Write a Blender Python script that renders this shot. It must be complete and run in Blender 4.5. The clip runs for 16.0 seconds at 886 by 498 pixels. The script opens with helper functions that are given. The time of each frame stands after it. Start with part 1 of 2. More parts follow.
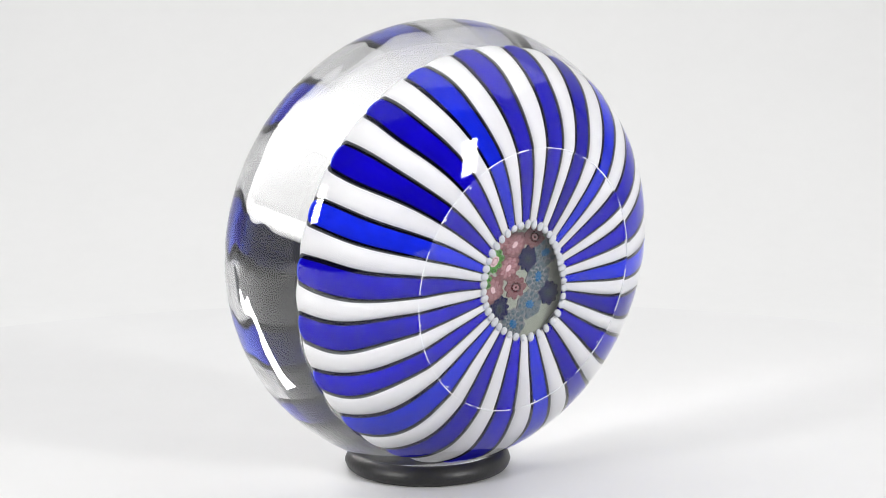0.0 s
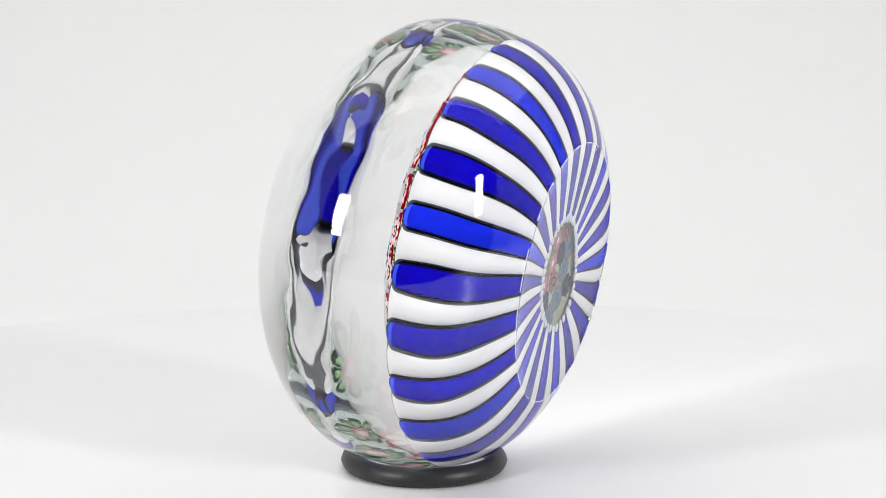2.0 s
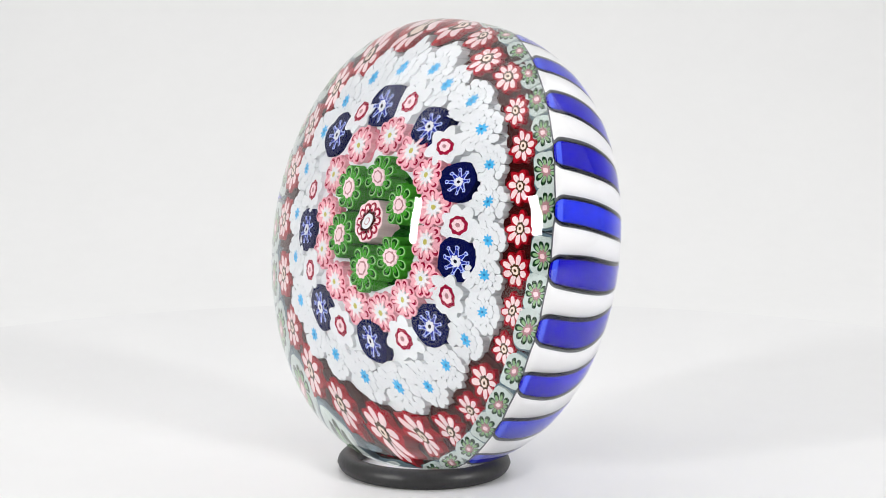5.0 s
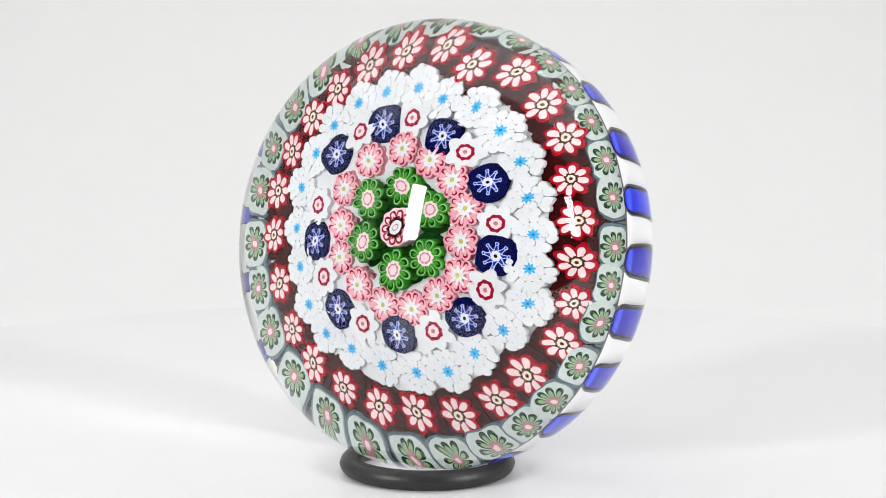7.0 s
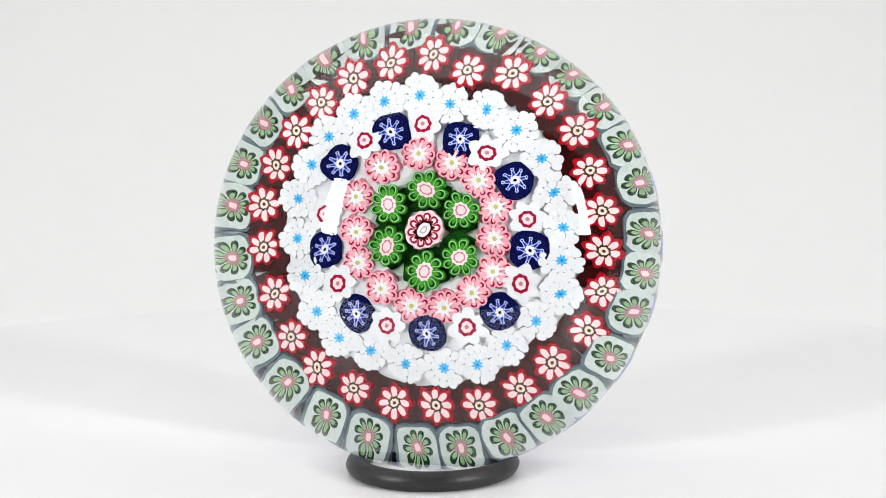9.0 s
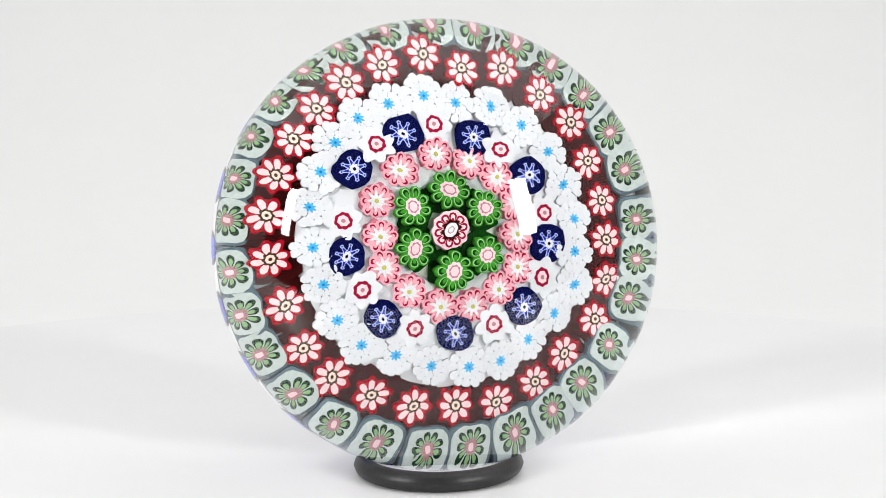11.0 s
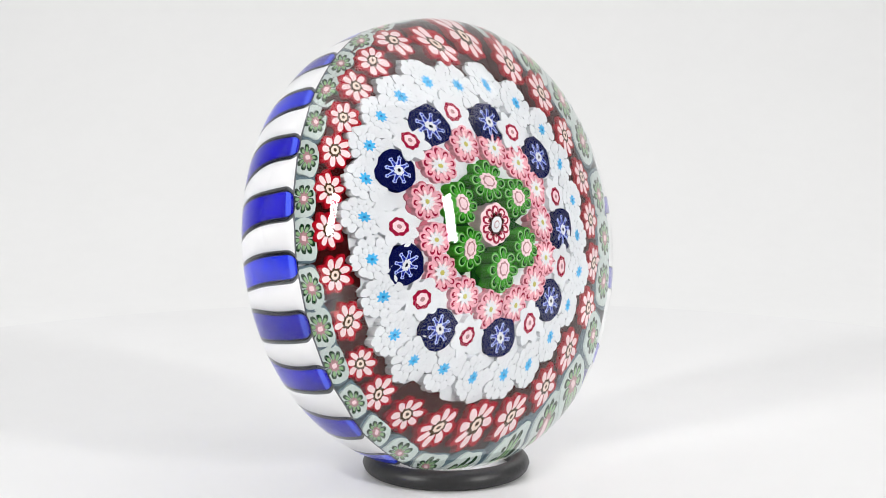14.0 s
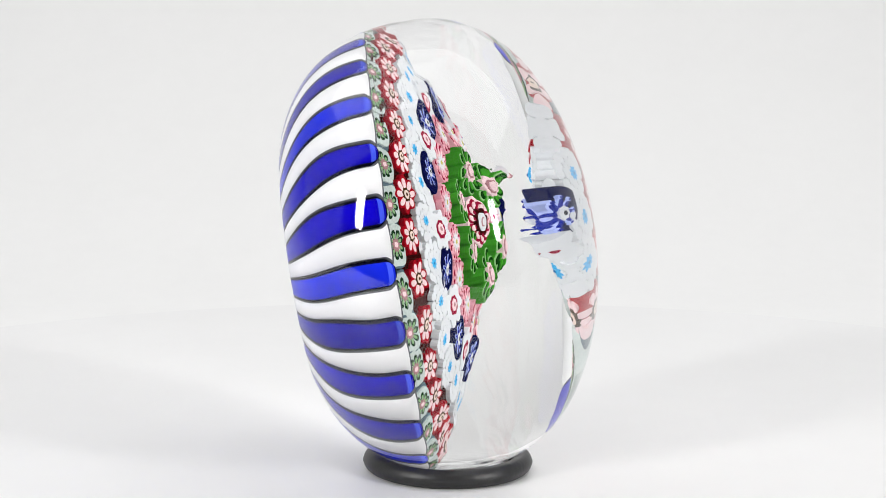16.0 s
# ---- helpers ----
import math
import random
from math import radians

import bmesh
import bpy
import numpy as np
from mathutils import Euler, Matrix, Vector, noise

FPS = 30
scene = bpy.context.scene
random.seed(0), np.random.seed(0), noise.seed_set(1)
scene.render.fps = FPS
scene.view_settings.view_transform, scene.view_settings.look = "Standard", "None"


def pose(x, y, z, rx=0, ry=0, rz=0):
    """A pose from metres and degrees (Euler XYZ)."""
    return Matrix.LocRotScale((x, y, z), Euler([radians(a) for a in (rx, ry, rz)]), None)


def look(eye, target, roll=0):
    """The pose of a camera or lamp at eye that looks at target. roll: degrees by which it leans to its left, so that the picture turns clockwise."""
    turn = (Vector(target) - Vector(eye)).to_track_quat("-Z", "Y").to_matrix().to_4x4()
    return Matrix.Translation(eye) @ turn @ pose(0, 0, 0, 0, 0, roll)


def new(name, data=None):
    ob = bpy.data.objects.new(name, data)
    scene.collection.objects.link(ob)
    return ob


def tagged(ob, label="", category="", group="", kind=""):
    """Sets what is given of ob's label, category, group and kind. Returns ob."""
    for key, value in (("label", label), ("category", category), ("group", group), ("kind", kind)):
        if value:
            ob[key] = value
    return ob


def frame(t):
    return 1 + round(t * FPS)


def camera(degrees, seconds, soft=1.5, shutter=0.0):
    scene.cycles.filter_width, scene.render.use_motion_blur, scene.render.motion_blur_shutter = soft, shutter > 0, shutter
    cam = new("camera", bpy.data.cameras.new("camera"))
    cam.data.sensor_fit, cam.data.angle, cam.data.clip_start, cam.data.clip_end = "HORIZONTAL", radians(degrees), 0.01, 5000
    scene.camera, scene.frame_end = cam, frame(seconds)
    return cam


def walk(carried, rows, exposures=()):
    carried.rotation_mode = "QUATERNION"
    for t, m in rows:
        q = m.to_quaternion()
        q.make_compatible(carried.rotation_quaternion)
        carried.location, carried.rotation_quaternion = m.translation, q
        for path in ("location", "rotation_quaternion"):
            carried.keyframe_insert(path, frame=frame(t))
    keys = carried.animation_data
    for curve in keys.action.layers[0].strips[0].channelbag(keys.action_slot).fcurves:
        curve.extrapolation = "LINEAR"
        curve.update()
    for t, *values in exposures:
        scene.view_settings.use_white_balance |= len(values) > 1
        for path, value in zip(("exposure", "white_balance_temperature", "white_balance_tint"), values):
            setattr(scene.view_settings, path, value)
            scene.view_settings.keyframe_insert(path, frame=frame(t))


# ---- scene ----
# ---- camera: stands still before the turntable ----
cam = camera(28, 16.0, soft=0.8)
CAM = pose(0.0008, -0.294, 0.0771, 82.35)
walk(cam, [(0.0, CAM), (16.0, CAM)])

# ---- light: bright white studio, two strip softboxes in front, one each side ----
world = bpy.data.worlds.new("studio")
scene.world = world
world.use_nodes = True
world.node_tree.nodes["Background"].inputs[0].default_value = (1.0, 1.0, 1.0, 1)
world.node_tree.nodes["Background"].inputs[1].default_value = 0.53


def softbox(side):
    data = bpy.data.lights.new("softbox", "AREA")
    data.shape, data.size, data.size_y, data.energy = "RECTANGLE", 0.062, 0.18, 1.85
    data.color = (1.0, 0.99, 0.97)
    az, el, dist = radians(50), radians(17.5), 0.60
    eye = (side * dist * math.cos(el) * math.sin(az), -dist * math.cos(el) * math.cos(az), 0.045 + dist * math.sin(el))
    new("softbox", data).matrix_world = look(eye, (0, 0, 0.045))


softbox(-1)
softbox(1)


def overhead():
    """Large diffuse lamp panel hung level over the table."""
    data = bpy.data.lights.new("overhead_panel", "AREA")
    data.shape, data.size, data.size_y, data.energy = "RECTANGLE", 2.4, 1.3, 10.6
    new("overhead_panel", data).matrix_world = pose(0, 0.40, 1.1)


overhead()

# ---- turning: degrees per second, and the moment at which the dome faces the camera ----
RATE, FACING = 14.42, 9.81
MM = 0.001


# ---- materials ----
def material(name, color, rough=0.5, spec=0.5, var=0.06, scale=400.0, bump=0.0, metal=0.0, transmission=0.0, per_piece=0.0):
    m = bpy.data.materials.new(name)
    m.use_nodes = True
    nt = m.node_tree
    b = nt.nodes["Principled BSDF"]
    b.inputs["Roughness"].default_value = rough
    b.inputs["Specular IOR Level"].default_value = spec
    b.inputs["Metallic"].default_value = metal
    tc = nt.nodes.new("ShaderNodeTexCoord")
    n1, n2 = nt.nodes.new("ShaderNodeTexNoise"), nt.nodes.new("ShaderNodeTexNoise")
    n1.inputs["Scale"].default_value, n2.inputs["Scale"].default_value = scale, scale * 4.3
    n1.inputs["Detail"].default_value, n2.inputs["Detail"].default_value = 3, 2
    add = nt.nodes.new("ShaderNodeMath")
    add.operation = "ADD"
    for k, n in enumerate((n1, n2)):
        nt.links.new(tc.outputs["Object"], n.inputs["Vector"])
        nt.links.new(n.outputs["Fac"], add.inputs[k])
    val = nt.nodes.new("ShaderNodeMath")
    val.operation = "MULTIPLY_ADD"
    nt.links.new(add.outputs[0], val.inputs[0])
    val.inputs[1].default_value, val.inputs[2].default_value = var * 2, 1 - var * 2
    hsv = nt.nodes.new("ShaderNodeHueSaturation")
    hsv.inputs["Color"].default_value = (*color, 1)
    last = val
    if per_piece:
        info = nt.nodes.new("ShaderNodeObjectInfo")
        piece = nt.nodes.new("ShaderNodeMath")
        piece.operation = "MULTIPLY_ADD"
        nt.links.new(info.outputs["Random"], piece.inputs[0])
        piece.inputs[1].default_value, piece.inputs[2].default_value = per_piece, 1 - per_piece / 2
        mul = nt.nodes.new("ShaderNodeMath")
        mul.operation = "MULTIPLY"
        nt.links.new(val.outputs[0], mul.inputs[0])
        nt.links.new(piece.outputs[0], mul.inputs[1])
        last = mul
    nt.links.new(last.outputs[0], hsv.inputs["Value"])
    nt.links.new(hsv.outputs[0], b.inputs["Base Color"])
    if bump:
        bp = nt.nodes.new("ShaderNodeBump")
        bp.inputs["Strength"].default_value, bp.inputs["Distance"].default_value = bump, 0.0002
        nt.links.new(n2.outputs["Fac"], bp.inputs["Height"])
        nt.links.new(bp.outputs[0], b.inputs["Normal"])
    return m


def clear_glass():
    m = bpy.data.materials.new("clear_glass")
    m.use_nodes = True
    b = m.node_tree.nodes["Principled BSDF"]
    b.inputs["Base Color"].default_value = (0.985, 0.99, 0.985, 1)
    b.inputs["Transmission Weight"].default_value = 1.0
    b.inputs["Roughness"].default_value = 0.0
    b.inputs["IOR"].default_value = 1.558
    return m


GLASS = clear_glass()
PAPER = material("white_paper", (0.90, 0.90, 0.90), 0.8, 0.2, 0.01, 30, 0.05)
ACRYLIC = material("white_acrylic", (0.84, 0.84, 0.845), 0.38, 0.4, 0.012, 25, 0.02)
WALL = material("grey_wall_paint", (0.10, 0.10, 0.102), 0.8, 0.3, 0.03, 8, 0.05)
RUBBER = material("black_rubber", (0.02, 0.02, 0.021), 0.42, 0.45, 0.25, 300, 0.25)


def enamel(name, color, var=0.08, per_piece=0.12, scale=700):
    return material(name, color, 0.9, 0.0, var, scale, 0.0, per_piece=per_piece)


MAROON = enamel("maroon_glass", (0.034, 0.003, 0.003), 0.15)
RED = enamel("red_glass", (0.36, 0.005, 0.014), 0.15)
ROSE_WHITE = enamel("rose_white_glass", (0.80, 0.62, 0.64), 0.12)
CREAM = enamel("cream_glass", (0.78, 0.64, 0.56))
BROWN = enamel("brown_glass", (0.06, 0.028, 0.01))
MINT = enamel("mint_glass", (0.50, 0.57, 0.55), 0.15)
FOREST = enamel("forest_glass", (0.008, 0.032, 0.012), 0.2)
LEAF = enamel("leaf_glass", (0.24, 0.42, 0.20))
PINKISH = enamel("pinkish_glass", (0.40, 0.20, 0.22))
PALE_PINK = enamel("pale_pink_glass", (0.80, 0.58, 0.62))
PETAL_PINK = enamel("petal_pink_glass", (0.74, 0.36, 0.42), 0.15)
# Whitish ground of the base opening, with the shade in there put into its grey.
SHADE_GREY = enamel("shaded_ground_glass", (0.36, 0.39, 0.33), 0.3)
WHITE = enamel("opal_white_glass", (0.67, 0.69, 0.715), 0.06, 0.05)
GREY = enamel("grey_glass", (0.24, 0.25, 0.27), 0.25)
SKY_BLUE = enamel("sky_blue_glass", (0.06, 0.40, 0.72))
DEEP_BLUE = enamel("deep_blue_glass", (0.02, 0.15, 0.38))
NAVY = enamel("navy_glass", (0.0025, 0.004, 0.05), 0.2)
ICE = enamel("ice_blue_glass", (0.42, 0.50, 0.86))
BRIGHT_NAVY = enamel("bright_navy_glass", (0.012, 0.025, 0.28))
CRIMSON = enamel("crimson_glass", (0.28, 0.008, 0.035))
ROSE = enamel("rose_glass", (0.52, 0.16, 0.21), 0.15)
YELLOW = enamel("yellow_glass", (0.50, 0.46, 0.12))
GREEN = enamel("green_glass", (0.005, 0.050, 0.005), 0.35)
MID_GREEN = enamel("mid_green_glass", (0.045, 0.27, 0.022), 0.2)
PALE_GREEN = enamel("pale_green_glass", (0.26, 0.50, 0.20))
# Rims of the mint canes; on the undersides, petals and stars dimmed for shade.
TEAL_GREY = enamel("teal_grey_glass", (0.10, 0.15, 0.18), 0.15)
# Bodies of the pink and daisy undersides, dimmed for the shade in the opening.
DIMMED_PLUM = enamel("dimmed_plum_glass", (0.22, 0.10, 0.11), 0.15)
LATTICE = enamel("white_green_lattice", (0.62, 0.70, 0.60), 0.15)
COBALT = enamel("cobalt_glass", (0.004, 0.001, 0.40), 0.35, 0.5, 140)
BRIGHT_COBALT = enamel("bright_cobalt_glass", (0.006, 0.018, 0.56), 0.30, 0.4, 140)
LIGHTER_BAND = enamel("lighter_blue_band", (0.05, 0.09, 0.72), 0.15, 0.5)
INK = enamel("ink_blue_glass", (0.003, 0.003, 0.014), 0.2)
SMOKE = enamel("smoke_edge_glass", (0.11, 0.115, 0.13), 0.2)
OPAL = enamel("opal_stave_glass", (0.76, 0.76, 0.77), 0.03, 0.04)
CHIP = material("chipped_glass", (0.85, 0.87, 0.88), 0.4, 0.5, 0.1, 900)


# ---- mesh helpers ----
def mesh_of(name, verts, faces, slots, mats, smooth=False):
    me = bpy.data.meshes.new(name)
    me.from_pydata(verts, [], faces)
    for m in mats:
        me.materials.append(m)
    me.polygons.foreach_set("material_index", slots)
    me.polygons.foreach_set("use_smooth", [smooth] * len(faces))
    me.update()
    return me


def part(name, me, parent, m=None, label=""):
    ob = new(name, me)
    ob.parent = parent
    if m is not None:
        ob.matrix_basis = m
    if label:
        tagged(ob, label)
    return ob


def lathe(profile, n=128):
    """A closed surface of revolution about z; the profile runs from the axis to the axis."""
    verts, faces = [(0, 0, profile[0][1])], []
    rings = profile[1:-1]
    for r, z in rings:
        verts += [(r * math.cos(2 * math.pi * k / n), r * math.sin(2 * math.pi * k / n), z) for k in range(n)]
    last = len(verts)
    verts.append((0, 0, profile[-1][1]))
    for k in range(n):
        j = (k + 1) % n
        faces.append((0, 1 + j, 1 + k))
        for i in range(len(rings) - 1):
            a = 1 + i * n
            faces.append((a + k, a + j, a + n + j, a + n + k))
        a = 1 + (len(rings) - 1) * n
        faces.append((a + k, a + j, last))
    return verts, faces


# ---- setting: sweep behind and below the turntable ----
def build_sweep():
    line = [(-0.30, -0.03), (0.35, -0.03)]
    for k in range(1, 13):
        a = radians(90 * k / 12)
        line.append((0.35 + 0.3 * math.sin(a), -0.03 + 0.3 * (1 - math.cos(a))))
    line.append((0.65, 1.6))
    verts, faces = [], []
    for y, z in line:
        verts += [(-1.6, y, z), (1.6, y, z)]
    for i in range(len(line) - 1):
        faces.append((2 * i, 2 * i + 1, 2 * i + 3, 2 * i + 2))
    ob = new("backdrop", mesh_of("backdrop", verts, faces, [0] * len(faces), [PAPER], True))
    mod = ob.modifiers.new("thick", "SOLIDIFY")
    mod.thickness, mod.offset = 0.004, -1
    tagged(ob, "seamless white paper sweep behind the turntable", "backdrop", kind="structure")


def build_turntable():
    R, e = 0.176, 0.0025
    prof = [(0, -0.012), (R - e, -0.012)]
    prof += [(R - e + e * math.sin(radians(a)), -e + e * math.cos(radians(a))) for a in range(90, -1, -15)]
    prof += [(0.08, 0.0), (0, 0.0)]
    foot = [(0, -0.03), (0.150, -0.03), (0.152, -0.028), (0.152, -0.0125), (0, -0.0125)]
    base = new("turntable")
    for nm, line in (("platter", prof), ("foot", foot)):
        verts, faces = lathe(line, 160)
        part(nm, mesh_of(nm, verts, faces, [0] * len(faces), [ACRYLIC], False), base)
    tagged(base, "round matt white display turntable, slowly turning", "turntable")
    return base


# ---- rubber ring under the weight ----
def build_ring():
    R, tube, nu, nv = 12.7, 1.65, 120, 28
    verts, faces = [], []
    for i in range(nu):
        u = 2 * math.pi * i / nu
        for j in range(nv):
            v = 2 * math.pi * j / nv
            flash = 0.09 if j == 0 else 0.0   # moulding seam on the outer edge
            w = tube + flash
            rad = R + w * math.cos(v)
            verts.append((rad * math.cos(u) * 1.026 * MM, rad * math.sin(u) * 0.974 * MM, (tube + w * math.sin(v)) * MM))
            faces.append((i * nv + j, (i + 1) % nu * nv + j, (i + 1) % nu * nv + (j + 1) % nv, i * nv + (j + 1) % nv))
    ob = new("rubber_ring", mesh_of("rubber_ring", verts, faces, [0] * len(faces), [RUBBER], True))
    return tagged(ob, "black rubber ring on the turntable holding the paperweight", "ring")


# ---- paperweight ----
R_GLASS, DOME, BASE, R_BASE = 37.5, 25.95, 22.9, 21.5


def base_profile(s):
    """Outer radius and height on the base side; s from 0 at the widest place to 1 at the edge of the polished base."""
    a, b, c, d = (1 - s) ** 3, 3 * s * (1 - s) ** 2, 3 * s * s * (1 - s), s ** 3
    return (a + b) * R_GLASS + c * 33.2 + d * R_BASE, -(b * 10.0 + c * 19.0 + d * BASE)


def glass_body(parent):
    prof = [(0.0, DOME)]
    for k in range(1, 49):
        a = math.pi / 2 * k / 48
        prof.append((R_GLASS * math.sin(a), DOME * max(math.cos(a), 0.0) ** (2 / 2.31)))
    for k in range(1, 33):
        prof.append(base_profile(k / 32))
    for k in range(1, 10):   # shallow hollow ground into the base
        r = (R_BASE - 0.15) * (1 - (k - 1) / 9)
        prof.append((r, -BASE + 0.05 + 1.0 * (1 - (r / R_BASE) ** 2)))
    prof.append((0.0, -BASE + 1.05))
    prof = [(r * MM, z * MM) for r, z in prof]
    verts, faces = lathe(prof, 192)
    faces = [tuple(reversed(f)) for f in faces]
    for k, (x, y, z) in enumerate(verts):   # hand-worked glass: slightly uneven flanks
        r = math.hypot(x, y) / MM
        w = min(max((r - 31.0) / 4.0, 0), 1) * min(max((z / MM + 8) / 6, 0), 1)
        if w:
            d = 1 + w * 0.0016 * (noise.noise(Vector((x, y, z)) * 170.0) + 0.6 * noise.noise(Vector((x, y, z)) * 330.0))
            verts[k] = (x * d, y * d, z)
    me = mesh_of("glass_body", verts, faces, [0] * len(faces), [GLASS], True)
    ob = part("glass_body", me, parent, None, "clear polished glass dome with ground hollow base")
    n = 192
    ridge = 1 + (48 + 32 - 1) * n
    for e in me.edges:
        a, b = e.vertices
        if ridge <= a < ridge + n and ridge <= b < ridge + n:
            e.use_edge_sharp = True
    ob.visible_shadow = False
    return ob


def top_height(r):
    """Height of the cane tops at the radius r: a low cushion that falls off towards the rim."""
    return 2.63 - 9.2 * (r / 30.0) ** 2.35


def prism(out, outline, top, depth, slot, dome=0.0):
    """Adds an upright prism to out: (verts, faces, slots)."""
    verts, faces, slots = out
    k, n = len(verts), len(outline)
    cx, cy = sum(p[0] for p in outline) / n, sum(p[1] for p in outline) / n
    verts += [(x * MM, y * MM, (top - depth) * MM) for x, y in outline]
    verts += [(x * MM, y * MM, top * MM) for x, y in outline]
    verts.append((cx * MM, cy * MM, (top + dome) * MM))
    for i in range(n):
        j = (i + 1) % n
        faces += [(k + i, k + j, k + n + j, k + n + i), (k + n + i, k + n + j, k + 2 * n)]
        slots += [slot, slot]
    return out


def star(n, r0, r1, sharp=1.0, steps=6, turn=0.0, rng=None, wob=0.0):
    """A lobed outline: n lobes between the radii r0 and r1."""
    pts = []
    amp = [1 + (rng.uniform(-wob, wob) if rng else 0) for _ in range(n)]
    for i in range(n * steps):
        a = 2 * math.pi * i / (n * steps)
        w = (0.5 + 0.5 * math.cos(a * n)) ** sharp
        r = (r0 + (r1 - r0) * w) * amp[int(round(i / steps)) % n]
        pts.append((r * math.cos(a + turn), r * math.sin(a + turn)))
    return pts


def petal(a, r0, r1, w, k=10):
    """One long rounded petal pointing along the angle a."""
    pts = []
    for i in range(k):
        b = 2 * math.pi * i / k
        u, v = (r0 + r1) / 2 + (r1 - r0) / 2 * math.cos(b), w * math.sin(b) * (1 + 0.35 * math.cos(b))
        pts.append((u * math.cos(a) - v * math.sin(a), u * math.sin(a) + v * math.cos(a)))
    return pts


def block(rx, ry, n=20, power=3.0, rng=None, wob=0.05):
    """A rounded block outline."""
    pts = []
    for i in range(n):
        a = 2 * math.pi * i / n
        c, s = math.cos(a), math.sin(a)
        k = (abs(c) ** power + abs(s) ** power) ** (-1 / power)
        k *= 1 + (rng.uniform(-wob, wob) if rng else 0)
        pts.append((rx * k * c, ry * k * s))
    return pts


# Each kind gives its body outline, its layers and its colours; x points away from the middle of the weight.
def kind_red(g):
    body = [(block(3.65, 3.3, 20, 5, g, 0.02), -0.7, 5, 0)]
    f = [(star(8, 2.05, 2.75, 0.8, 6, 0.2, g, 0.06), 0.0, 5, 0)]
    f += [(petal(0.2 + 2 * math.pi * k / 8, 0.5, g.uniform(2.1, 2.4), 0.43), 0.06, 2, 1) for k in range(8)]
    f += [(star(8, 0.78, 1.0, 1, 4), 0.12, 1, 2), (star(8, 0.55, 0.62), 0.16, 1, 3), (star(6, 0.22, 0.26, 1, 3), 0.19, 1, 2)]
    return body, [MAROON], f, [RED, ROSE_WHITE, BROWN, CREAM]


def kind_mint(g):
    body = [(block(2.45, 3.15, 22, 4, g, 0.02), -0.3, 2.2, 1), (block(2.25, 2.78, 22, 3.4, g, 0.03), 0.0, 1, 0)]
    f = []
    for k in range(9):
        a = 2 * math.pi * k / 9 + 0.3
        r1 = g.uniform(1.95, 2.3)
        f += [(petal(a, 0.7, r1, 0.44), 0.05, 1.2, 0), (petal(a, 0.75, r1 - 0.45, 0.24, 8), 0.09, 1, 1)]
    f += [(star(9, 0.65, 1.0, 1, 4), 0.13, 1, 2), (block(0.45, 0.35, 8, 4), 0.17, 1, 3)]
    return body, [MINT, TEAL_GREY], f, [FOREST, LEAF, PINKISH, PALE_PINK]


def kind_snow(g):
    body = [(star(12, 2.15, 2.4, 0.6, 4, 0, g, 0.05), -0.12, 6, 0)]
    f = []
    for k in range(13):
        a = 2 * math.pi * k / 13 + g.uniform(-0.06, 0.06)
        f.append((petal(a, 1.45, g.uniform(2.7, 3.1), 0.58, 10), 0.0, 5, 0))
        f.append((petal(a + 0.24, 0.75, 1.7, 0.34, 8), 0.04, 1, 0))
    f += [(star(10, 0.85, 0.95), 0.06, 1, 0), (star(8, 0.45, 0.82, 0.8, 4), 0.1, 1, 1), (star(5, 0.15, 0.2, 1, 3), 0.13, 1, 2)]
    return body, [GREY], f, [WHITE, SKY_BLUE, DEEP_BLUE]


def kind_navy(g):
    body = [(block(2.35, 2.45, 18, 2.6, g, 0.04), 0.0, 6, 0)]
    f = [(star(8, 0.85, 1.75, 1.6, 8, 0.1, g, 0.06), 0.05, 1, 0), (star(8, 0.6, 1.35, 1.8, 8, 0.1), 0.09, 1, 1)]
    f += [(petal(0.1 + math.pi / 4 * k, 1.25, 1.7, 0.26, 8), 0.07, 1, 0) for k in range(8)]
    f += [(petal(0.1 + math.pi / 4 * k, 1.36, 1.6, 0.13, 6), 0.11, 1, 1) for k in range(8)]
    f += [(star(8, 0.55, 0.7, 1, 4), 0.13, 1, 2), (star(6, 0.2, 0.24, 1, 3), 0.16, 1, 3)]
    return body, [NAVY], f, [ICE, BRIGHT_NAVY, WHITE, INK]


def kind_daisy(g):
    body = [(star(7, 1.75, 2.4, 0.6, 6, 0, g, 0.08), 0.0, 6, 0)]
    f = [(star(8, 0.98, 1.12, 1, 4), 0.05, 1, 0), (star(7, 0.62, 0.72, 1, 4), 0.09, 1, 1), (star(5, 0.24, 0.28, 1, 3), 0.12, 1, 2)]
    return body, [WHITE], f, [CRIMSON, PALE_PINK, PINKISH]


def kind_pink(g):
    body = [(star(9, 2.05, 2.4, 0.7, 5, 0, g, 0.06), -0.6, 6, 0)]
    f = []
    for k in range(9):
        a = 2 * math.pi * k / 9
        r1 = g.uniform(2.0, 2.2)
        f += [(petal(a, 0.7, r1 + 0.1, 0.6), 0.0, 4, 4), (petal(a + g.uniform(-0.08, 0.08), 1.1, r1 - 0.12, 0.31), 0.04, 1, 0), (petal(a, 0.6, r1 - 0.32, 0.22, 8), 0.08, 1, 4), (petal(a, 0.5, r1 - 0.75, 0.13, 8), 0.11, 1, 1)]
    f += [(star(9, 0.7, 1.35, 1.3, 6), 0.12, 1, 1), (star(10, 0.6, 1.0, 1, 4), 0.14, 1, 2), (star(6, 0.26, 0.32, 1, 3), 0.17, 1, 3)]
    return body, [ROSE], f, [CRIMSON, ROSE_WHITE, WHITE, YELLOW, PETAL_PINK]


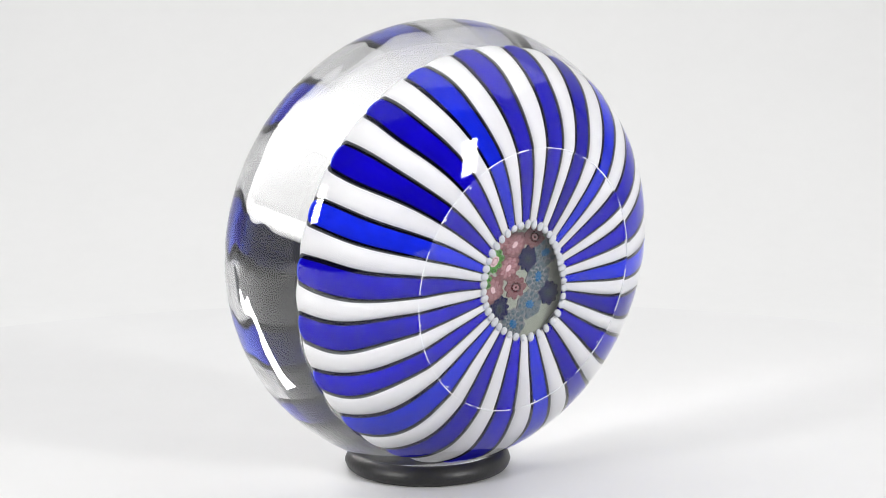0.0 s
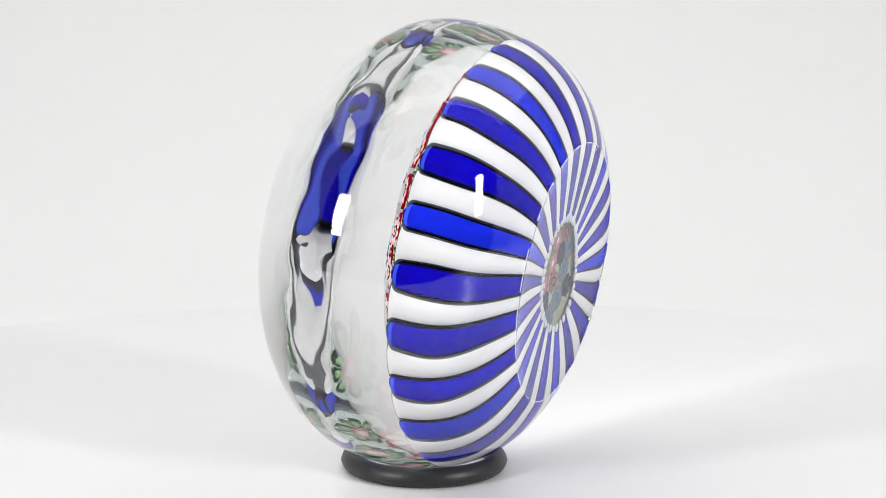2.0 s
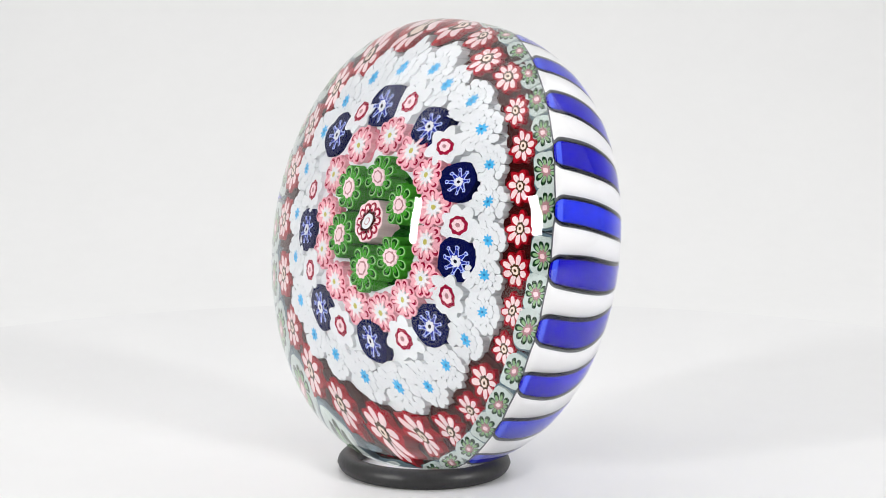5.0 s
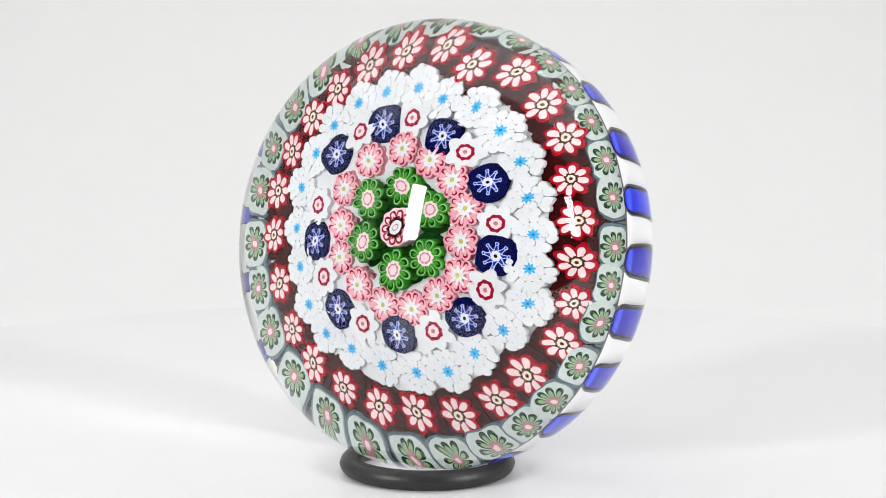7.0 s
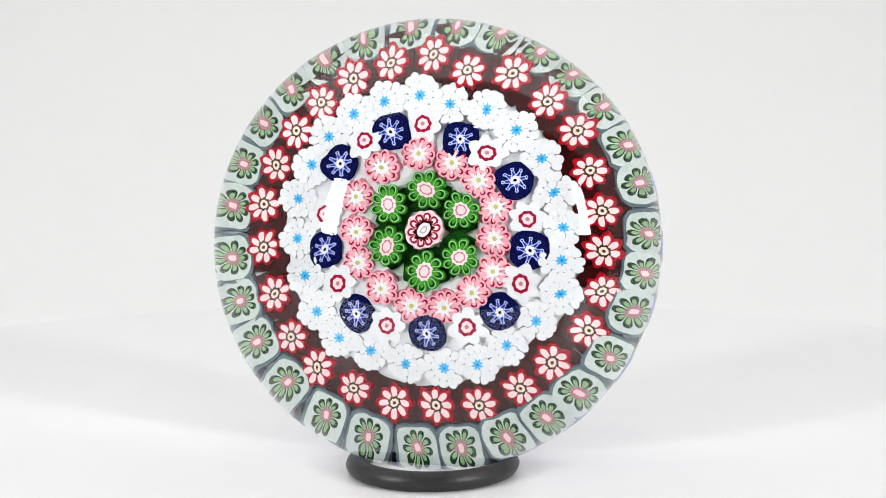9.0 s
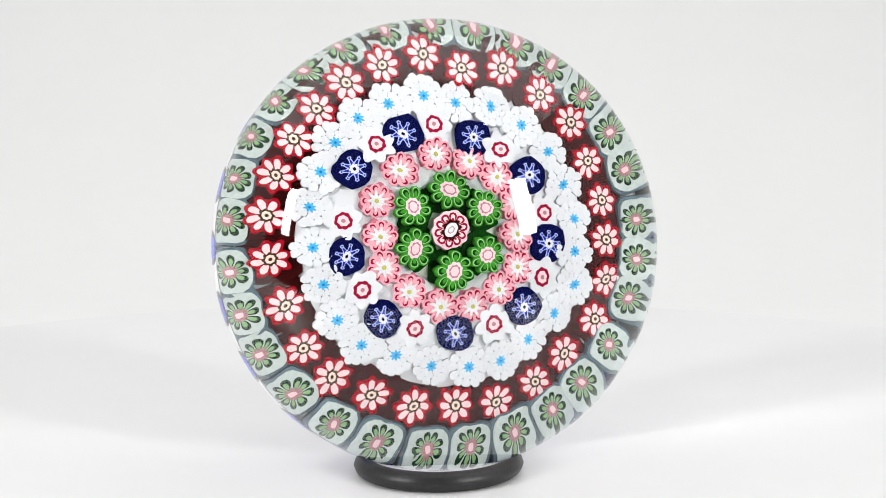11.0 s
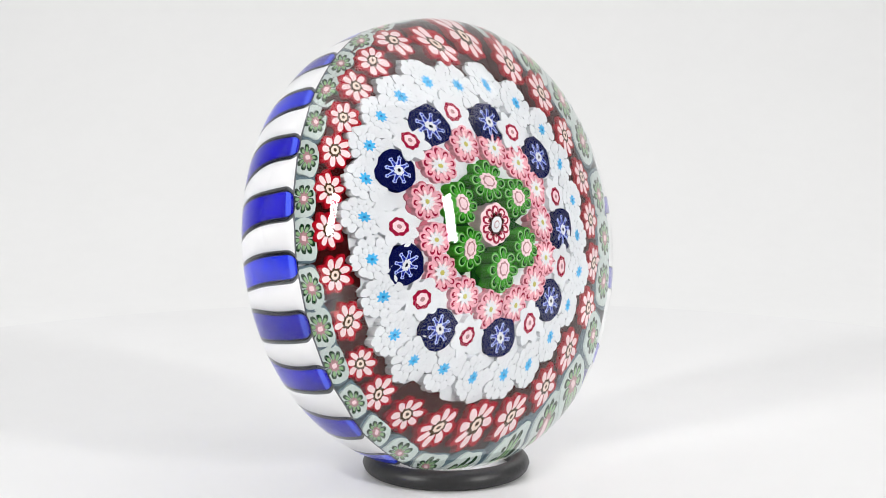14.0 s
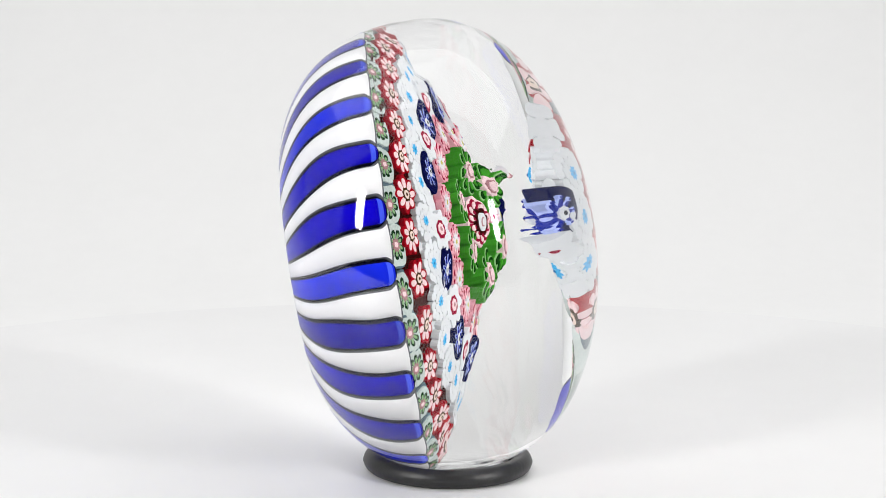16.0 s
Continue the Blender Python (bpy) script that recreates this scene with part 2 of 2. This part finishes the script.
def kind_green(g):
    body = [(block(2.6, 2.5, 18, 3.2, g, 0.03), -1.5, 7, 0)]
    f = [(star(8, 1.45, 2.15, 0.8, 6, 0.2, g, 0.07), -0.04, 4, 0)]
    for k in range(8):
        a = 2 * math.pi * k / 8 + 0.2 + g.uniform(-0.05, 0.05)
        r1 = g.uniform(2.0, 2.25)
        f += [(petal(a, 0.8, r1, 0.54), 0.02, 2.2, 0), (petal(a, 0.85, r1 - 0.08, 0.42), 0.05, 1, 1), (petal(a, 0.95, r1 - 0.2, 0.32), 0.08, 1, 4), (petal(a, 0.8, r1 - 0.5, 0.2, 8), 0.11, 1, 0)]
    f += [(star(9, 0.85, 1.0, 1, 4), 0.15, 1, 3), (star(8, 0.6, 0.7, 1, 4), 0.18, 1, 2), (star(6, 0.46, 0.52, 1, 3), 0.21, 1, 3)]
    return body, [GREEN], f, [MID_GREEN, PALE_GREEN, PINKISH, PALE_PINK, GREEN]


# Underside kinds: muted colours stand in for the little light that reaches the opening.
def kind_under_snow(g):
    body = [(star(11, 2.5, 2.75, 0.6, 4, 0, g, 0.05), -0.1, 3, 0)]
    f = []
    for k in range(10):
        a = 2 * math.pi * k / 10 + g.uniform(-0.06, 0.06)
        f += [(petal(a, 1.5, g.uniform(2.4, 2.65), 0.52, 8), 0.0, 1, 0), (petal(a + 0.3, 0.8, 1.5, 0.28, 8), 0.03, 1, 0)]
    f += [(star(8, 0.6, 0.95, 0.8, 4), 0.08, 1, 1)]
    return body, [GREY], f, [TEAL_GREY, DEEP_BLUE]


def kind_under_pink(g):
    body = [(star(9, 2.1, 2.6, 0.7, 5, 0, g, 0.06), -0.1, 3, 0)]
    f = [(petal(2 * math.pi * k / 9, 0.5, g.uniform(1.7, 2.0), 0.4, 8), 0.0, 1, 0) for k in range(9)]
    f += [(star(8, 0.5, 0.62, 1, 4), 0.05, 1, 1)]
    return body, [DIMMED_PLUM], f, [PINKISH, PALE_PINK]


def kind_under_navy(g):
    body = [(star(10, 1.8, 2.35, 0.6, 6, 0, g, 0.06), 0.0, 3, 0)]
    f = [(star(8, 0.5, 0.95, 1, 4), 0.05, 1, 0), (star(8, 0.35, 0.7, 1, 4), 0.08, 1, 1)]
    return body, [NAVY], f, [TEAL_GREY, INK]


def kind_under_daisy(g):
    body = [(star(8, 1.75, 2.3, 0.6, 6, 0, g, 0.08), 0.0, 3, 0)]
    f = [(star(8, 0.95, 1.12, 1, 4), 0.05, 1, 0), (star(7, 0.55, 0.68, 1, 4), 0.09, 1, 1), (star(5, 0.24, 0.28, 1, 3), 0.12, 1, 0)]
    return body, [DIMMED_PLUM], f, [MAROON, PINKISH]


def kind_middle(g):
    body = [(star(10, 2.3, 2.5, 0.7, 5, 0, g, 0.05), -0.05, 8, 0)]
    f = []
    for k in range(10):
        a = 2 * math.pi * k / 10
        f += [(petal(a, 0.9, 2.2, 0.5), 0.0, 3, 0), (petal(a, 0.9, 1.95, 0.27, 8), 0.05, 1, 1), (petal(a, 0.9, 1.5, 0.16, 8), 0.09, 1, 0)]
    f += [(star(8, 1.05, 1.4, 1, 5), 0.12, 1, 2), (star(8, 0.86, 0.9, 1, 4), 0.15, 1, 3), (star(7, 0.42, 0.46, 1, 3), 0.18, 1, 4), (star(7, 0.3, 0.34, 1, 3), 0.21, 1, 3)]
    return body, [PALE_PINK], f, [CRIMSON, ROSE_WHITE, MAROON, WHITE, PINKISH]


def cane_meshes(kind, count, seed):
    made = []
    for k in range(count):
        g = random.Random(seed * 100 + k)
        body, mats, flower, fmats = kind(g)
        pair = []
        for nm, layers, mm in (("cane", body, mats), ("flower", flower, fmats)):
            out = ([], [], [])
            for outline, top, depth, slot in layers:
                outline = [(x + 0.10 * math.sin(1.4 * y + k) + 0.05 * math.sin(3.1 * y + 2 * k), y + 0.10 * math.sin(1.3 * x + 2.2 * k)) for x, y in outline]
                prism(out, outline, top, depth, slot, 0.03)
            pair.append(mesh_of(nm, *out, mm))
        made.append(pair)
    return made


def place_cane(weight, pair, r, angle, g, label, size=1.0, stretch=1.0, lift=0.0):
    slope = -2.35 * 9.2 / 30.0 * (r / 30.0) ** 1.35
    tilt = math.degrees(math.atan(-slope))
    m = pose(ASIDE * MM * (0.5 if r > 26 else 1.0), SETUP * MM * (0.5 if r > 26 else 1.0), 0, 0, 0, angle) @ pose(r * MM, 0, (top_height(r) + lift) * MM, 0, tilt, 0)
    m = m @ pose(0, 0, 0, g.uniform(-4, 4), g.uniform(-4, 4), 0)
    m = m @ Matrix.Diagonal((size, size * stretch, size, 1))
    ob = part("cane", pair[0], weight, m, label)
    part("flower", pair[1], ob, pose(0, 0, 0, 0, 0, g.uniform(-25, 25)))
    return ob


# Set-up of the canes: angle round the middle in degrees, and distance as a share of the ring's radius.
GREEN_SPOTS = [(89, 0.95), (29, 0.97), (324, 1.06), (272, 0.99), (205, 0.97), (146, 1.06)]
PINK_SPOTS = [(97, 1.02), (70, 0.96), (44, 0.96), (19, 0.98), (354, 0.94), (331, 1.07), (309, 1.03), (285, 1.05), (261, 1.01), (234, 0.97), (207, 1.0), (183, 0.94), (156, 1.03), (127, 1.03)]
NAVY_SPOTS = [(112, 1.0), (71, 0.92), (31, 0.96), (351, 1.0), (314, 1.04), (272, 0.98), (231, 1.04), (192, 1.0), (145, 1.06)]
DAISY_SPOTS = [(94, 1.01), (53, 0.94), (8, 0.97), (332, 1.04), (295, 1.01), (249, 0.98), (212, 1.0), (173, 1.0), (127, 1.05)]
SNOW_SPOTS = [(96, 1.0), (82, 0.94), (66, 0.98), (50, 0.97), (34, 0.98), (18, 0.97), (3, 0.99), (349, 1.0), (336, 1.07), (322, 1.03), (306, 1.02), (292, 1.04), (278, 1.01), (262, 0.99), (246, 0.98), (231, 1.03), (217, 1.02), (201, 0.98), (185, 0.98), (168, 1.01), (153, 1.0), (139, 1.02), (125, 1.02), (111, 1.0)]
RED_SPOTS = [(92, 1.0), (79, 0.94), (65, 1.0), (50, 0.99), (36, 1.0), (22, 0.97), (8, 0.98), (355, 0.99), (342, 1.03), (329, 1.05), (314, 1.02), (301, 1.03), (287, 1.03), (273, 1.0), (259, 1.01), (245, 1.01), (231, 1.03), (218, 1.02), (203, 0.99), (187, 0.99), (173, 1.0), (159, 0.99), (146, 0.98), (133, 0.98), (120, 0.99), (106, 0.99)]
MINT_SPOTS = [(a, 1.0) for a in [63, 52, 40, 28, 17, 3, 352, 341, 327, 314, 303, 291, 278, 266, 252, 239, 225, 211, 199, 187, 173, 161, 149, 137, 125, 113, 100, 87, 75]]


def build_canes(weight):
    g = random.Random(7)
    place_cane(weight, cane_meshes(kind_middle, 1, 1)[0], 0, 0, g, "crimson and white flower cane at the middle", 1.1, 1.0, 0.3)
    rings = [
        (kind_green, GREEN_SPOTS, 5.95, "green flower cane", 1.27, 1.0),
        (kind_pink, PINK_SPOTS, 10.5, "pink and white flower cane", 1.12, 1.0),
        (kind_navy, NAVY_SPOTS, 14.65, "navy cane with an ice-blue star", 1.06, 1.0),
        (kind_daisy, DAISY_SPOTS, 14.55, "white daisy cane with a red centre", 1.14, 1.0),
        (kind_snow, SNOW_SPOTS, 18.75, "white crackled cane with a sky-blue star", 1.03, 0.96),
        (kind_red, RED_SPOTS, 23.55, "deep red cane with a white daisy", 0.95, 1.0),
        (kind_mint, MINT_SPOTS, 27.3, "pale mint cane with a green flower", 1.0, 1.0),
    ]
    for i, (kind, spots, r, label, size, stretch) in enumerate(rings):
        pairs = cane_meshes(kind, min(len(spots), 9), i + 2)
        lift = 0.35 if kind is kind_green else 0.0 if kind in (kind_navy, kind_daisy) else -0.1
        for angle, share in spots:
            place_cane(weight, pairs[g.randrange(len(pairs))], r * share, angle, g, label, size * g.uniform(0.96, 1.04), stretch, lift)


def build_bed(weight):
    """The white ground in which the canes stand, closed below."""
    prof = [(0, top_height(0) - 2.4), (6.6, top_height(6.6) - 2.4)]
    for k in range(4, 15):
        r = 27.4 * k / 14
        prof.append((r, top_height(r) - (0.7 if r < 15 else 0.7 if r < 20 else 1.6)))
    prof += [(27.6, -7.6), (25, -9.0), (0, -10.0)]
    verts, faces = lathe([(r * MM, z * MM) for r, z in prof], 72)
    ground = [(0, -2.0), (7.0, -2.0), (7.2, top_height(7.2) - 1.9), (4.0, top_height(4.0) - 1.9), (0, top_height(0) - 1.8)]
    gv, gf = lathe([(r * MM, z * MM) for r, z in ground], 48)
    part("lattice", mesh_of("lattice", gv, gf, [0] * len(gf), [LATTICE]), weight, pose(ASIDE * MM, SETUP * MM, 0), "pale greenish glass between the green canes")
    part("cane_bed", mesh_of("cane_bed", verts, faces, [0] * len(faces), [WHITE], True), weight, pose(ASIDE * MM, SETUP * 0.7 * MM, 0), "pale ground between the canes")


SETUP, ASIDE = 1.8, -0.28   # the canes sit this far off the axis of the glass
OPENING = (-1.0, -0.8)  # and so does the opening between the staves


def window_radius(a):
    """The uneven opening in the middle of the staves."""
    return 8.9 * (1 + 0.11 * math.cos(2 * (a - radians(60))) + 0.03 * math.cos(3 * a + 1))


def stave_line(s, angle):
    """Radius and height of a stave's outer face; s from 0 at the rim to 1 at the opening."""
    if s < 0.06:
        return 30.7 - 1.0 * (1 - s / 0.06) ** 2, -5.4 - 1.6 * s / 0.06
    q = (s - 0.06) / 0.94
    if q < 0.68:
        u = q / 0.68
        a, b, c, d = (1 - u) ** 3, 3 * u * (1 - u) ** 2, 3 * u * u * (1 - u), u ** 3
        return a * 30.7 + b * 31.8 + c * 27.8 + d * 17.5, a * -7.0 + b * -13.2 + c * -19.0 + d * -20.7
    p = (q - 0.68) / 0.32
    return 17.5 * (1 - p) + window_radius(angle) * p, -20.7 - 0.25 * math.sin(math.pi * p) + 0.5 * p


STAVES, PHASE = 42, -0.3


def stave_angle(q):
    """Angle of stave q in degrees: 22 staves fill the upper half, 20 slightly wider ones the lower."""
    turns, q = 360 * math.floor(q / STAVES), q % STAVES
    if q < 22:
        return turns + 180 * q / 22
    u = (q - 22) / 20
    return turns + 180 + 180 * (u - 0.0145 * math.sin(2 * math.pi * u))


def seam(k, s):
    """Angle of the seam before stave k; seams wander a little and drift round towards the opening."""
    g = random.Random(40 + k % STAVES)
    start, wave, ph, ripple = g.uniform(-0.7, 0.7), g.uniform(0.4, 1.2), g.uniform(-0.6, 0.6), g.uniform(0.1, 0.55)
    wide = -0.9 if k % 2 == 0 else 0.9    # the blue staves swell a little in the middle
    a = stave_angle(k - 0.5) + start * (1 - 0.5 * s) + 2.2 * s - wave * math.sin(2 * math.pi * s + ph) + wide * math.sin(math.pi * s) * 0.6 + ripple * math.sin(4 * math.pi * s + 3 * ph) * (1 - 0.6 * s)
    a += (1.9 if k % 2 == 0 else -1.9) * max(0.0, 1 - s / 0.045) ** 2    # rounded ends of the blue staves
    return radians(PHASE + a)


def stave_mesh(name, k, blue):
    """One tapering stave that follows the bowl, with its dark or smoky edges; blue ones have a lighter band near the
    rim.
    """
    nu = 44
    cross = [0.0, 0.085, 0.25, 0.5, 0.75, 0.915, 1.0] if blue else [0.0, 0.06, 0.25, 0.5, 0.75, 0.94, 1.0]
    bulge = [-0.6, -0.12, 0.22, 0.34, 0.22, -0.12, -0.6]
    mats = [BRIGHT_COBALT if k % 14 in (2, 8) else COBALT, INK, LIGHTER_BAND] if blue else [OPAL, SMOKE]
    verts, faces, slots = [], [], []
    for i in range(nu + 1):
        s = (i / nu) ** 1.3
        a0, a1 = seam(k, s), seam(k + 1, s)
        for c, bz in zip(cross, bulge):
            a = a0 + (a1 - a0) * (0.012 + 0.976 * c)
            r, z = stave_line(s, a)
            r2, z2 = stave_line(min(s + 0.01, 1), a)
            r1, z1 = stave_line(max(s - 0.01, 0), a)
            tr, tz = r2 - r1, z2 - z1
            L = math.hypot(tr, tz) or 1
            nr, nz = -tz / L, tr / L
            taper = min(1, r / 26) * min(1, 0.3 + 14 * s)
            for d in (bz * taper, -1.2):
                verts.append((((r + nr * d) * math.cos(a) + OPENING[0] * s * s) * MM, ((r + nr * d) * math.sin(a) + SETUP * 0.5 * (1 - s) + OPENING[1] * s * s) * MM, (z + nz * d) * MM))
    m = len(cross)
    for i in range(nu):
        for j in range(m - 1):
            a, b = (i * m + j) * 2, ((i + 1) * m + j) * 2
            # blue staves: two rows of faces near the rim end are a lighter blue
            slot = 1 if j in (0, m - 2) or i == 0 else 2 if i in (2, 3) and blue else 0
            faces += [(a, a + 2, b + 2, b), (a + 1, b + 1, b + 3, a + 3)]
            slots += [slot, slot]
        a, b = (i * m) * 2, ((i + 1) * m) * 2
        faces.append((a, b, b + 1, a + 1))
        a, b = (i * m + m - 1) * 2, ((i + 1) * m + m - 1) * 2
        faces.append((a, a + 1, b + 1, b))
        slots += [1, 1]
    for i in (0, nu):
        ring = [(i * m + j) * 2 for j in range(m)] + [(i * m + j) * 2 + 1 for j in reversed(range(m))]
        faces.append(tuple(ring))
        slots.append(0)
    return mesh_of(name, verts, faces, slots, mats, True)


def build_staves(weight):
    for k in range(STAVES):
        blue = k % 2 == 0
        part("stave", stave_mesh("stave", k, blue), weight, None, "cobalt blue glass stave with dark edges" if blue else "opal white glass stave")


def build_beads(weight):
    """White bead at the inner end of every stave, round the opening."""
    bm = bmesh.new()
    bmesh.ops.create_uvsphere(bm, u_segments=12, v_segments=8, radius=0.61 * MM)
    me = bpy.data.meshes.new("bead")
    bm.to_mesh(me)
    bm.free()
    me.materials.append(WHITE)
    me.materials.append(SMOKE)
    for p in me.polygons:
        p.use_smooth = True
    g = random.Random(5)
    for k in range(STAVES):
        a = radians(PHASE + stave_angle(k + 0.45))
        r = window_radius(a)
        ob = part("bead", me, weight, pose((r * math.cos(a) + OPENING[0]) * MM, (r * math.sin(a) + OPENING[1]) * MM, (-BASE + 2.4) * MM, 0, 0, math.degrees(a)) @ Matrix.Diagonal((g.uniform(1.0, 1.5), g.uniform(0.95, 1.1), 0.8, 1)))


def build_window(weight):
    """Undersides of the canes that show in the opening of the staves; all but the green are coloured dim, as if in
    shade.
    """
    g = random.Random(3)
    sets = {"n": (cane_meshes(kind_under_navy, 1, 30)[0], "underside of a navy cane, colours dimmed as if shaded"), "p": (cane_meshes(kind_under_pink, 1, 31)[0], "underside of a pink cane, colours dimmed as if shaded"),
            "g": (cane_meshes(kind_green, 1, 32)[0], "underside of a green cane"), "s": (cane_meshes(kind_under_snow, 1, 33)[0], "underside of a blue and white cane, colours dimmed as if shaded"),
            "r": (cane_meshes(kind_under_daisy, 1, 34)[0], "underside of a red-centred cane, colours dimmed as if shaded")}
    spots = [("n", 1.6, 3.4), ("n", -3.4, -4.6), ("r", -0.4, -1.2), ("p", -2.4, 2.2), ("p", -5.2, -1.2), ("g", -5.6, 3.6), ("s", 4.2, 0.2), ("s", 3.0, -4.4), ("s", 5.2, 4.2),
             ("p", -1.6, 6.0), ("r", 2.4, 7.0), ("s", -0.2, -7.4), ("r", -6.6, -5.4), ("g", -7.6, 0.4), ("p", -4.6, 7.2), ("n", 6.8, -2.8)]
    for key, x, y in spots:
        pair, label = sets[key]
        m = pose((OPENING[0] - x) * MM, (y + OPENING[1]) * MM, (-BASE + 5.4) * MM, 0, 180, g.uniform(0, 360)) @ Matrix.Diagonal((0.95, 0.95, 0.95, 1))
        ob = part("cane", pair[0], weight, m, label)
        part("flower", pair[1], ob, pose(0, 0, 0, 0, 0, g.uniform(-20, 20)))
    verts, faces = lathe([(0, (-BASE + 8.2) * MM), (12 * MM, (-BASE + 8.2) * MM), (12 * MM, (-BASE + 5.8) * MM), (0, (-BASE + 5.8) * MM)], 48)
    part("window_ground", mesh_of("window_ground", verts, faces, [0] * len(faces), [SHADE_GREY], False), weight, None, "whitish ground behind the canes of the opening, darkened as if shaded")


def build_chips(weight):
    """Tiny chips and roughness along the ground edge of the base."""
    g = random.Random(9)
    verts, faces, slots = [], [], []
    for k in range(520):
        a = g.uniform(0, 2 * math.pi)
        r = R_BASE + (g.uniform(-0.12, 0.06) if k > 70 else g.uniform(-0.6, 0.1))
        s = g.choice((0.06, 0.08, 0.1, 0.17)) if k < 70 else g.choice((0.03, 0.045, 0.06))
        base = len(verts)
        pts = [(0, 0, 1), (1, 0, 0), (0, 1, 0), (-1, 0, 0), (0, -1, 0), (0, 0, -1)]
        for x, y, z in pts:
            verts.append(((r * math.cos(a) + x * s * g.uniform(0.6, 2)) * MM, (r * math.sin(a) + y * s * g.uniform(0.6, 2)) * MM, (-BASE + (0.05 if k > 70 else 0.12) + z * s * 0.6) * MM))
        for t in ((0, 1, 2), (0, 2, 3), (0, 3, 4), (0, 4, 1), (5, 2, 1), (5, 3, 2), (5, 4, 3), (5, 1, 4)):
            faces.append(tuple(base + q for q in t))
            slots.append(0)
    ob = part("edge_chips", mesh_of("edge_chips", verts, faces, slots, [CHIP]), weight, None, "fine white chips along the ground edge of the base")
    tagged(ob, kind="stuff")


def build_worn_edge(weight):
    """The ground edge of the base shows as a thin frosted line of uneven width, broken in places."""
    g = random.Random(21)
    n = 240
    width = [0.035 + 0.025 * math.sin(0.37 * i) + g.uniform(-0.03, 0.05) for i in range(n)]
    verts, faces = [], []
    for i in range(n):
        if math.sin(0.31 * i) + 0.6 * math.sin(0.83 * i + 1) < -0.7:
            continue
        base = len(verts)
        for j in (i, i + 1):
            a, w = 2 * math.pi * j / n, max(0.015, width[j % n])
            for r, z in ((R_BASE - 0.05 - w, 0.10), (R_BASE - 0.05, -0.02), (R_BASE + w, 0.06), (R_BASE - 0.05, 0.22)):
                verts.append((r * math.cos(a) * MM, r * math.sin(a) * MM, (-BASE + z) * MM))
        faces += [(base + q, base + (q + 1) % 4, base + 4 + (q + 1) % 4, base + 4 + q) for q in range(4)]
        faces += [(base + 3, base + 2, base + 1, base), (base + 4, base + 5, base + 6, base + 7)]
    part("worn_edge", mesh_of("worn_edge", verts, faces, [0] * len(faces), [CHIP]), weight, None, "thin frosted line of the ground base edge")


def build_weight():
    weight = new("paperweight")
    glass_body(weight)
    build_bed(weight)
    build_canes(weight)
    build_staves(weight)
    build_beads(weight)
    build_window(weight)
    build_chips(weight)
    build_worn_edge(weight)
    return tagged(weight, "clear glass millefiori paperweight with striped underside, standing in a ring", "paperweight")


def slab(name, lo, hi, mat, label, category):
    verts = [(x, y, z) for x in (lo[0], hi[0]) for y in (lo[1], hi[1]) for z in (lo[2], hi[2])]
    faces = [(0, 1, 3, 2), (4, 6, 7, 5), (0, 4, 5, 1), (2, 3, 7, 6), (0, 2, 6, 4), (1, 5, 7, 3)]
    tagged(new(name, mesh_of(name, verts, faces, [0] * 6, [mat])), label, category, kind="structure")


def build_room():
    """Plain grey wall and floor of the room on the camera's side, and the table top under the sweep."""
    slab("wall_south", (-3.0, -1.35, -0.8), (3.0, -1.3, 2.2), WALL, "plain grey painted wall of the room", "wall")
    slab("floor", (-3.0, -1.3, -0.85), (3.0, 1.5, -0.8), WALL, "plain grey floor of the room", "floor")
    slab("table_top", (-1.6, -0.32, -0.075), (1.6, 0.68, -0.036), WALL, "plain table under the white sweep", "table")


build_sweep()
build_room()
turntable = build_turntable()
rubber_ring = build_ring()
paperweight = build_weight()


def motions():
    """The turntable carries the ring and the weight round with it at an even pace."""
    rows_table, rows_ring, rows_weight = [], [], []
    for k in range(33):
        t = k * 0.5
        turn = RATE * (t - FACING)
        spin = pose(0, 0, 0, 0, 0, turn)
        rows_table.append((t, pose(0, 0, 0, 0, 0, turn)))
        rows_ring.append((t, pose(-0.5 * MM, 0, 0) @ spin @ pose(0, -2.07 * MM, 0, 0, 0, 40)))
        rows_weight.append((t, spin @ pose(-0.2 * MM, -0.2 * MM, 38.4 * MM, 81, 0, 0)))
    walk(turntable, rows_table)
    walk(rubber_ring, rows_ring)
    walk(paperweight, rows_weight)


motions()
